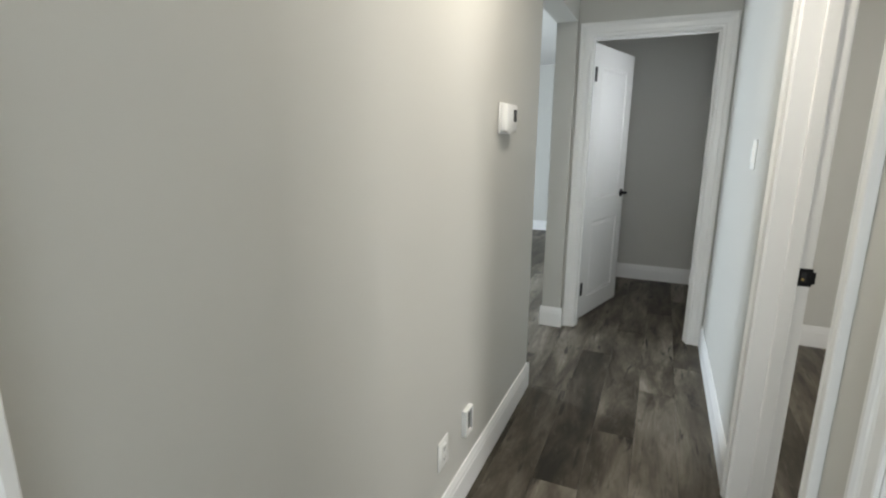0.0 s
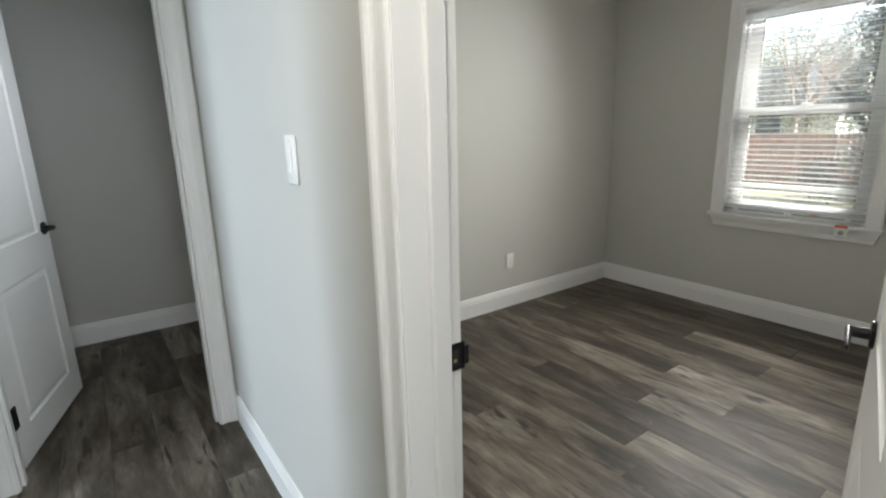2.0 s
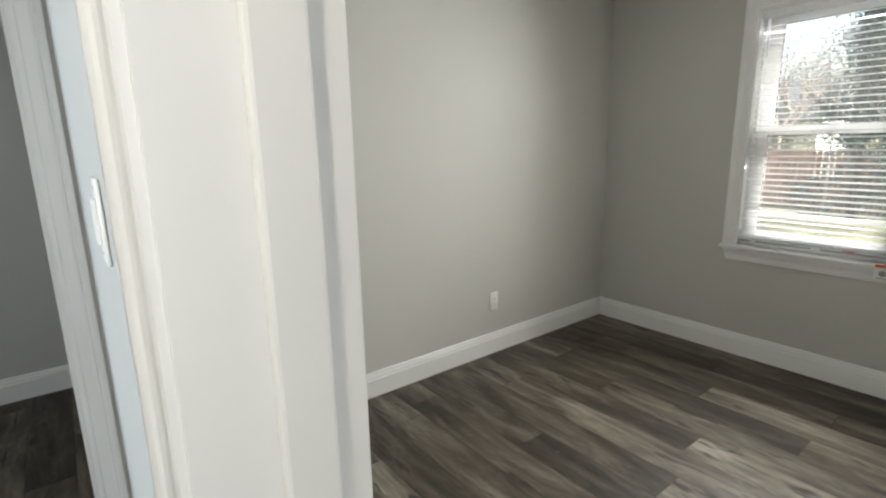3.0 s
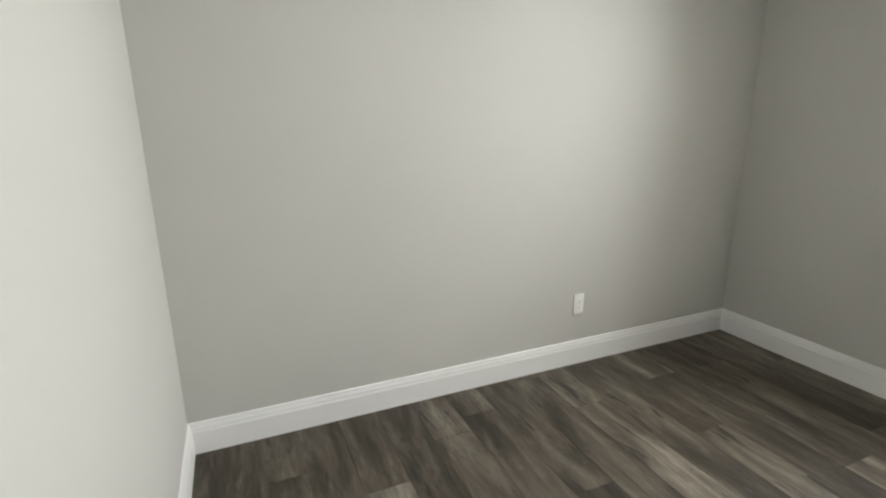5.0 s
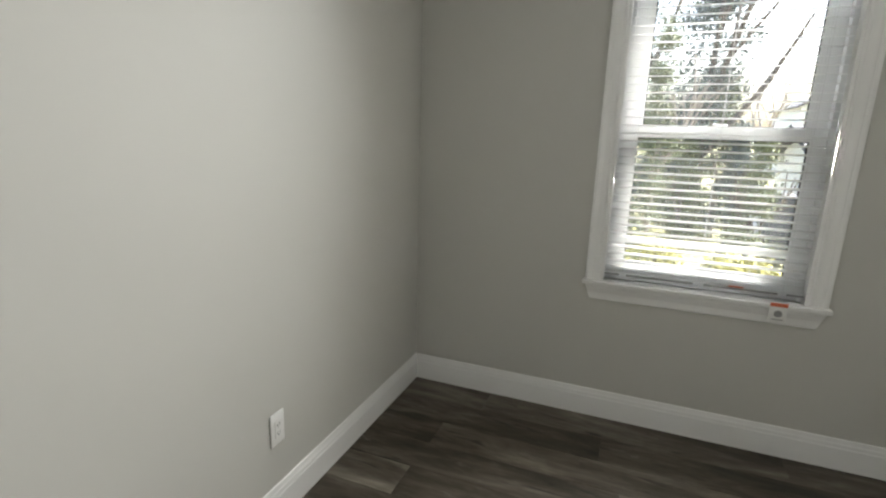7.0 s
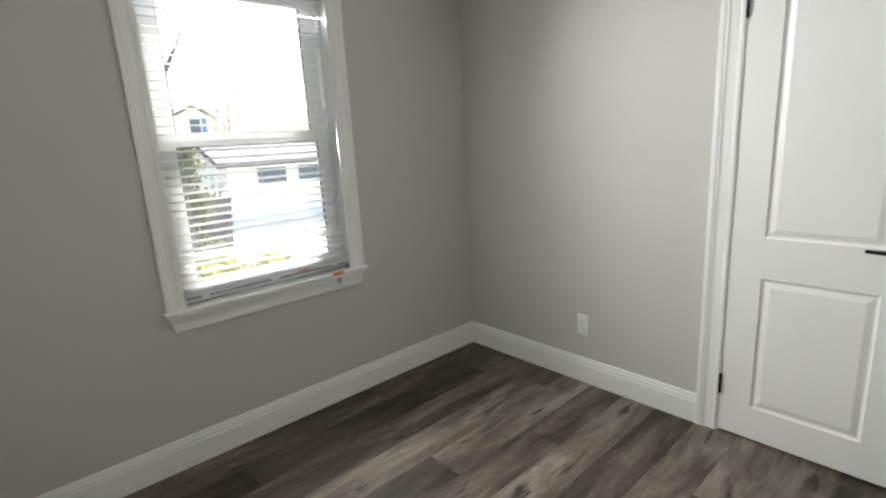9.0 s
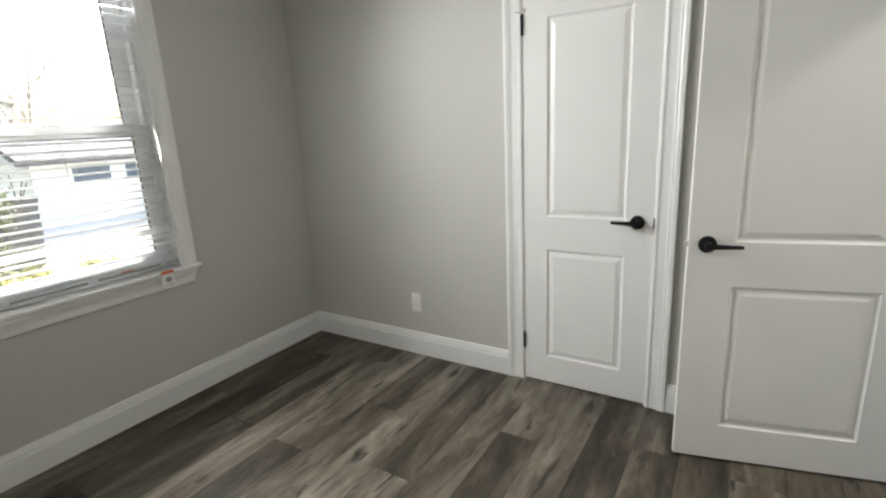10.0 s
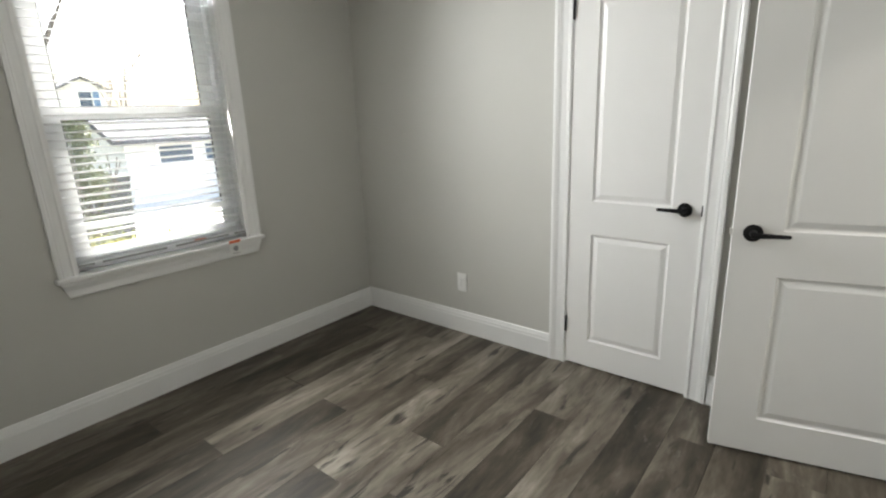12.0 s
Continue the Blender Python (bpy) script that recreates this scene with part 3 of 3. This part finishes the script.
# venetian blind
blind = tagged(part("window_blind", box(bmesh.new(), 3.815, 3.858, WS + 0.018, WN - 0.018, WT - 0.052, WT - 0.016, bevel=0.003), SLAT),
               "white horizontal venetian blind lowered with its slats open", "window blind")
slat_me = None
SL0, SL1, STEP = 0.828, WT - 0.066, 0.0365
zs = []
z = SL0
while z < SL1:
    zs.append(z)
    z += STEP
zs += [0.815, 0.8215]
for z in zs:
    if slat_me is None:
        rings = []
        for y in (WS + 0.022, WN - 0.022):
            rings.append([(0.021, y, -0.0024), (0.010, y, 0.0006), (0.0, y, 0.0016), (-0.010, y, 0.0006), (-0.021, y, -0.0024),
                          (-0.021, y, -0.0034), (-0.010, y, -0.0004), (0.0, y, 0.0006), (0.010, y, -0.0004), (0.021, y, -0.0034)])
        slat_me = mesh_of("slat", sweep(bmesh.new(), rings), SLAT)
    s = new("slat", slat_me)
    # one slat hangs turned nearly shut
    s.matrix_local = pose(3.838, 0, z, 0, -48 if abs(z - 0.98) < 0.019 else -7, 0)
    s.parent = blind
rail = part("bottom_rail", box(bmesh.new(), 3.815, 3.859, WS + 0.020, WN - 0.020, 0.784, 0.808, bevel=0.004), SLAT, blind)
# raised grey strips; their colour stands for shade in the rail's grooves
for y0, y1 in ((WS + 0.019, WS + 0.085), (WS + 0.12, WS + 0.42), (WN - 0.42, WN - 0.12), (WN - 0.085, WN - 0.019)):
    part("rail_groove_shade", box(bmesh.new(), 3.8135, 3.8155, y0, y1, 0.788, 0.797), GREYPRINT, rail)
part("rail_label", box(bmesh.new(), 3.8128, 3.8152, 2.47, 2.53, 0.799, 0.805), ORANGE, rail, "small orange warning strip")
for y in (WS + 0.10, (WS + WN) / 2, WN - 0.10):
    for x in (3.818, 3.856):
        bm = bmesh.new()
        cyl(bm, pose(x, y, 0.80), 0.0009, WT - 0.85, 6)
        part("ladder_cord", bm, CORD, blind)

# hanging safety tag
tag = tagged(part("safety_tag", box(bmesh.new(), 3.7615, 3.7640, 2.296, 2.366, 0.676, 0.766, bevel=0.0008, seg=1), PLASTIC),
             "white safety tag with an orange band hanging over the window sill", "tag")
part("band", box(bmesh.new(), 3.7606, 3.7616, 2.297, 2.365, 0.748, 0.765), ORANGE, tag, "orange band")
bm = bmesh.new()
cyl(bm, pose(3.7614, 2.330, 0.715, 0, -90), 0.016, 0.0006, 20)
part("print_mark", bm, GREYPRINT, tag)
part("print_bar", box(bmesh.new(), 3.7608, 3.7616, 2.306, 2.354, 0.686, 0.690), GREYPRINT, tag)
part("strap", box(bmesh.new(), 3.764, 3.812, 2.325, 2.335, 0.7585, 0.7600), PLASTIC, tag)


# ---- outside ----
def leaf_material(name, dark, light):
    m = mat(name, dark, 0.7)
    n, l, b = nodes_of(m)
    geo = n.new("ShaderNodeNewGeometry")
    r = n.new("ShaderNodeValToRGB")
    r.color_ramp.elements[0].color, r.color_ramp.elements[1].color = (*dark, 1), (*light, 1)
    l.new(geo.outputs["Random Per Island"], r.inputs[0])
    l.new(r.outputs[0], b.inputs["Base Color"])
    return m


GREEN = leaf_material("evergreen_leaves", (0.035, 0.052, 0.046), (0.085, 0.11, 0.09))
# paled leaf colour stands for the haze and glare over far trees
HAZE = leaf_material("haze_paled_leaves", (0.09, 0.105, 0.085), (0.19, 0.20, 0.155))
YELLOW = leaf_material("yellow_green_leaves", (0.15, 0.16, 0.04), (0.42, 0.38, 0.08))
SPRING = leaf_material("light_green_leaves", (0.075, 0.095, 0.038), (0.16, 0.175, 0.075))
BARK = add_noise(mat("bark", (0.10, 0.08, 0.065), 0.9), 9, 0.35, 0.6, 40, 0.01)
PALEBARK = add_noise(mat("pale_bark", (0.30, 0.26, 0.23), 0.9), 9, 0.3, 0.5, 40, 0.01)
GROUND = add_noise(mat("dry_spring_lawn", (0.20, 0.19, 0.10), 0.95), 0.6, 0.4, 0.5, 30, 0.02)
CONCRETE = add_noise(mat("pale_concrete_drive", (0.45, 0.44, 0.42), 0.85), 1.5, 0.12, 0.3, 60, 0.003)
SIDING = add_noise(mat("white_siding", (0.78, 0.78, 0.77), 0.6), 1.0, 0.04)
SHINGLE = add_noise(mat("grey_shingles", (0.085, 0.085, 0.095), 0.9), 2.5, 0.3, 0.5, 30, 0.01)
REDWOOD = add_noise(mat("red_brown_fence", (0.34, 0.20, 0.15), 0.8), 4, 0.3)
BLUE = add_noise(mat("blue_paint", (0.10, 0.20, 0.36), 0.5), 3, 0.15)
DARKGLASS = mat("house_window_glass", (0.05, 0.08, 0.13), 0.15)
GZ = -0.75

structure("ground", boxes((-300, 300, -300, 300, GZ - 0.2, GZ)), GROUND, "dry spring lawn round the house", "ground")
structure("pavement", boxes((8.5, 19, -7.5, 0.2, GZ - 0.1, GZ + 0.02)), CONCRETE, "pale sunlit concrete drive", "pavement")


def trunk_mesh(bm, p0, p1, r0, r1, n=9):
    p0, p1 = Vector(p0), Vector(p1)
    q = (p1 - p0).to_track_quat("Z", "Y").to_matrix().to_4x4()
    rings = []
    for p, r in ((p0, r0), ((p0 + p1) / 2, (r0 + r1) / 2), (p1, r1)):
        rings.append([tuple(p + q.to_3x3() @ Vector((math.cos(i * math.tau / n) * r, math.sin(i * math.tau / n) * r, 0))) for i in range(n)])
    sweep(bm, rings)


def limbs(bm, rnd, p, d, length, r, depth):
    q = Vector(p) + Vector(d) * length
    trunk_mesh(bm, p, q, r, r * 0.6, 7)
    if depth:
        for _ in range(rnd.choice((3, 4))):
            nd = (Vector(d) + Vector((rnd.uniform(-0.75, 0.75), rnd.uniform(-0.75, 0.75), rnd.uniform(-0.1, 0.6)))).normalized()
            s = Vector(p).lerp(q, rnd.uniform(0.55, 1.0))
            limbs(bm, rnd, s, nd, length * rnd.uniform(0.55, 0.8), r * 0.5, depth - 1)


def leaves(clumps, count, size, rnd):
    """Many small leaf blades gathered in clumps (centre, radii)."""
    verts, faces = [], []
    for _ in range(count):
        c, rad = rnd.choice(clumps)
        v = Vector((rnd.gauss(0, 0.5), rnd.gauss(0, 0.5), rnd.gauss(0, 0.5)))
        p = Vector((c[0] + v.x * rad[0], c[1] + v.y * rad[1], c[2] + v.z * rad[2]))
        a = Vector((rnd.uniform(-1, 1), rnd.uniform(-1, 1), rnd.uniform(-1, 1))).normalized()
        b = a.orthogonal().normalized()
        s = size * rnd.uniform(0.6, 1.5)
        i = len(verts)
        verts += [tuple(p - a * s), tuple(p + b * s * 0.5), tuple(p + a * s), tuple(p - b * s * 0.5)]
        faces.append((i, i + 1, i + 2, i + 3))
    return verts, faces


def tree(name, label, x, y, height, clumps, count, size, leafmat, seed, bark=BARK, bare=False):
    rnd = random.Random(seed)
    bm = bmesh.new()
    limbs(bm, rnd, (x, y, GZ - 0.1), (0, 0, 1), height * 0.45, height * 0.022, 3 if bare else 2)
    base = tagged(new(name), label, "tree" if "tree" in name else "shrub")
    part("trunk", bm, bark, base)
    if count:
        v, f = leaves(clumps, count, size, rnd)
        me = bpy.data.meshes.new("crown")
        me.from_pydata(v, [], f)
        me.materials.append(leafmat)
        ob = new("crown", me)
        ob.parent = base
    return base


def cone_clumps(x, y, h, r, n, rnd):
    out = []
    for _ in range(n):
        z = rnd.uniform(0.05, 1.0)
        a = rnd.uniform(0, math.tau)
        rr = r * (1.05 - z) * rnd.uniform(0.3, 1.0)
        out.append(((x + math.cos(a) * rr, y + math.sin(a) * rr, GZ + z * h), (r * 0.28, r * 0.28, r * 0.22)))
    return out


def round_clumps(x, y, z, r, n, rnd, flat=0.8):
    out = []
    for _ in range(n):
        v = Vector((rnd.gauss(0, 1), rnd.gauss(0, 1), rnd.gauss(0, 1))).normalized() * r * rnd.uniform(0.4, 1)
        out.append(((x + v.x, y + v.y, z + v.z * flat), (r * 0.35, r * 0.35, r * 0.3)))
    return out


rt = random.Random(5)
for x, y, h, r, s in ((17.0, 5.4, 5.6, 1.7, 1), (16.2, 3.4, 8.5, 2.1, 3), (14.2, 1.7, 7.0, 1.6, 2), (23, 12.5, 7, 2.4, 4)):
    tree("evergreen_tree", "dark evergreen tree behind the garden", x, y, h, cone_clumps(x, y, h, r, 70, rt), 16000, 0.045, GREEN, s)
for x, y, h, r, s in ((12.0, 2.7, 4.4, 0.75, 7), (14.4, 1.2, 3.6, 0.85, 8), (13.4, 2.0, 2.3, 0.7, 9)):
    tree("young_tree", "young tree with light green spring leaves", x, y, h, cone_clumps(x, y, h, r, 46, rt), 9000, 0.028, SPRING, s, PALEBARK)
for x, y, h, s in ((30, -6.4, 6.5, 21), (22, 9.0, 6.0, 22), (13.6, 3.75, 3.8, 23), (27, -2.0, 6.0, 24)):
    tree("bare_tree", "bare pale-barked tree without leaves", x, y, h, (), 0, 0, GREEN, s, PALEBARK, True)
for x, y, r, s in ((8.3, 0.85, 0.40, 31), (8.5, 1.55, 0.42, 32), (9.6, 2.6, 0.45, 33)):
    tree("yellow_shrub", "low yellow-green flowering shrub on the lawn", x, y, 0.7, round_clumps(x, y, GZ + 0.45, r, 16, rt), 1600, 0.035, YELLOW, s)
for x, y, h, r, s in ((11.0, 1.05, 2.3, 0.55, 41), (13.2, 1.05, 2.6, 0.6, 42)):
    tree("evergreen_shrub", "dense dark green garden shrub", x, y, h, cone_clumps(x, y, h, r, 40, rt), 6000, 0.03, SPRING if s == 41 else GREEN, s)

# far trees with the haze put into their leaf colour
for x, y, h, r, s in ((26.0, 7.6, 7.4, 2.0, 51), (27.5, 10.4, 7.0, 2.1, 52), (27.0, 13.4, 7.6, 2.2, 53)):
    tree("hazed_tree", "tall tree beyond the fence, its leaves paled as by haze", x, y, h, round_clumps(x, y, GZ + h * 0.56, r * 1.1, 60, rt, 1.5), 9000, 0.05, HAZE, s, PALEBARK)

# wheeled bin beside the drive
BINGREY = add_noise(mat("dark_grey_bin_plastic", (0.045, 0.05, 0.06), 0.5), 5, 0.2)
bin_thing = tagged(part("wheeled_bin", sweep(bmesh.new(), [[(12.02 - w, 0.41 - w, z), (12.02 + w, 0.41 - w, z), (12.02 + w, 0.41 + w, z), (12.02 - w, 0.41 + w, z)]
                   for w, z in ((0.21, GZ + 0.08), (0.22, GZ + 0.12), (0.27, GZ + 1.18), (0.285, GZ + 1.20), (0.285, GZ + 1.24))]), BINGREY),
                   "dark grey plastic wheeled bin beside the drive", "bin")
part("lid", box(bmesh.new(), 11.72, 12.34, 0.11, 0.71, GZ + 1.24, GZ + 1.32, bevel=0.025), BINGREY, bin_thing)
for y in (0.16, 0.62):
    bm = bmesh.new()
    cyl(bm, pose(12.24, y, GZ + 0.11, 90), 0.11, 0.05, 20, bevel=0.01)
    smooth(part("wheel", bm, DARK, bin_thing))

# board fence
fence = tagged(new("board_fence"), "red-brown wooden board fence behind the garden", "fence")
board = mesh_of("board", box(bmesh.new(), 0, 0.025, 0, 0.14, 0, 1.75), REDWOOD)
for i in range(80):
    b = new("board", board)
    b.location = (18.5 + (i % 2) * 0.008, 3.5 + i * 0.155, GZ)
    b.parent = fence
part("rail", boxes((18.54, 18.60, 3.5, 15.9, GZ + 0.4, GZ + 0.5), (18.54, 18.60, 3.5, 15.9, GZ + 1.4, GZ + 1.5)), REDWOOD, fence)


def gable_house(name, label, x0, x1, y0, y1, wall_h, roof_h, wallmat, windows, ridge="y", over=0.35):
    h = tagged(new(name), label, "house")
    part("wall", boxes((x0, x1, y0, y1, GZ, GZ + wall_h)), wallmat, h)
    bm = bmesh.new()
    zb, zt = GZ + wall_h, GZ + wall_h + roof_h
    if ridge == "y":
        xm = (x0 + x1) / 2
        prof = [(x0 - over, zb - 0.12), (xm, zt), (x1 + over, zb - 0.12), (x1 + over, zb + 0.02), (xm, zt + 0.16), (x0 - over, zb + 0.02)]
        sweep(bm, [[(p, y, z) for p, z in prof] for y in (y0 - over, y1 + over)])
        gx = [[(x0, y, zb), (x1, y, zb), (xm, y, zt)] for y in (y0 + 0.02, y1 - 0.02)]
    else:
        ym = (y0 + y1) / 2
        prof = [(y0 - over, zb - 0.12), (ym, zt), (y1 + over, zb - 0.12), (y1 + over, zb + 0.02), (ym, zt + 0.16), (y0 - over, zb + 0.02)]
        sweep(bm, [[(x, p, z) for p, z in prof] for x in (x0 - over, x1 + over)])
        gx = [[(x, y0, zb), (x, y1, zb), (x, ym, zt)] for x in (x0 + 0.02, x1 - 0.02)]
    part("roof", bm, SHINGLE, h)
    part("gable", sweep(bmesh.new(), gx), wallmat, h)
    for face, a, z, w, hh, shut in windows:
        if face == "w":
            fr = (x0 - 0.05, x0 + 0.02, a - w / 2 - 0.08, a + w / 2 + 0.08, z - 0.08, z + hh + 0.08)
            pn = (x0 - 0.06, x0 - 0.04, a - w / 2, a + w / 2, z, z + hh)
            sh = (x0 - 0.07, x0 + 0.01, a - w / 2 - 0.5, a - w / 2 - 0.1, z - 0.05, z + hh + 0.05)
        else:
            fr = (a - w / 2 - 0.08, a + w / 2 + 0.08, y1 - 0.02, y1 + 0.05, z - 0.08, z + hh + 0.08)
            pn = (a - w / 2, a + w / 2, y1 + 0.04, y1 + 0.06, z, z + hh)
            sh = (a - w / 2 - 0.5, a - w / 2 - 0.1, y1 - 0.01, y1 + 0.07, z - 0.05, z + hh + 0.05)
        wi = part("window", boxes(fr), SIDING, h)
        part("pane", boxes(pn), DARKGLASS, wi)
        if shut:
            part("shutter", boxes(sh), BLUE, wi, "blue shutter")
    return h


gable_house("garage", "low white garage with a grey shingle roof", 16.0, 20.5, -8.5, -1.3, 1.85, 0.8, SIDING,
            (("w", -2.6, 0.45, 0.9, 0.45, False), ("w", -3.9, 0.45, 0.9, 0.45, False)), "y")
gable_house("house", "pale house with blue shutters far behind the garage", 45, 53, -10.6, -7.6, 5.0, 0.8, SIDING,
            (("w", -9.2, 2.75, 0.8, 1.35, True),), "x")
gable_house("house", "white house with a grey roof beyond the fence", 30, 38, 10, 20, 3.0, 2.2, SIDING,
            (("w", 13, 0.6, 1.2, 1.2, False), ("w", 16, 0.6, 1.2, 1.2, False)), "y")


# ---- floor planks ----
PW, PX, LEN = 0.19, 1.89, 1.43
rng = random.Random(11)
plank_meshes = {}


def plank(x0, y0, x1, y1, tone):
    key = (round(x1 - x0, 3), round(y1 - y0, 2))
    if key not in plank_meshes:
        w, h = key
        bm = bmesh.new()
        c, g = 0.0009, 0.0004
        lo = [(g, g, -0.006), (w - g, g, -0.006), (w - g, h - g, -0.006), (g, h - g, -0.006)]
        mid = [(p[0], p[1], -0.0009) for p in lo]
        hi = [(g + c, g + c, 0), (w - g - c, g + c, 0), (w - g - c, h - g - c, 0), (g + c, h - g - c, 0)]
        vs = [[bm.verts.new(p) for p in r] for r in (lo, mid, hi)]
        for a, b in zip(vs, vs[1:]):
            for i in range(4):
                bm.faces.new((a[i], a[(i + 1) % 4], b[(i + 1) % 4], b[i]))
        bm.faces.new(vs[-1])
        plank_meshes[key] = mesh_of("plank", bm, PLANK)
    ob = new("plank", plank_meshes[key])
    ob.location, ob.color = (x0, y0, 0), (tone, tone, tone, 1)
    ob.parent = floor


# end joints of the bedroom's columns, and the planks that are plainly darker or paler (column, row after the joint)
JOINT = {-1: 2.45, 0: 1.80, 1: 2.63, 2: 2.29, 4: 1.89, 5: 2.355, 6: 1.475, 8: 3.005}
TONE = {(-1, -1): 0.75, (-1, 0): 0.3, (0, -1): 0.7, (0, 0): 0.08, (1, -1): 0.8, (1, 0): 0.25, (2, -1): 0.12, (2, 0): 0.8,
        (4, 0): 0.45, (4, -1): 0.4, (5, -1): 0.85, (5, 0): 0.12, (5, 1): 0.7, (6, 0): 0.78, (6, 1): 0.2, (8, -1): 0.08, (8, 0): 0.35}
last = 0.0
for i in range(math.floor((-5.05 - PX) / PW), math.ceil((3.82 - PX) / PW)):
    x0 = PX + i * PW
    x1 = x0 + PW
    joint = JOINT.get(i, last + rng.choice((0.42, 0.55, 0.7, 0.9)) + rng.uniform(-0.08, 0.08))
    last = joint % LEN
    joint = joint if i in JOINT else joint % LEN
    spans = [(0.0, 7.81)] if x1 <= -0.70 else [(-1.48, 5.44)] if x0 < 0.36 else [(1.2, 4.13), (4.22, 5.44)] if x0 < 1.22 else [(1.2, 4.13)]
    for k in range(-6, 7):
        tone = TONE.get((i, k), rng.triangular(0.1, 0.9, 0.45))
        for ya, yb in spans:
            a, b = max(joint + k * LEN, ya), min(joint + (k + 1) * LEN, yb)
            if b - a > 0.02:
                plank(x0, a, x1, b, tone)
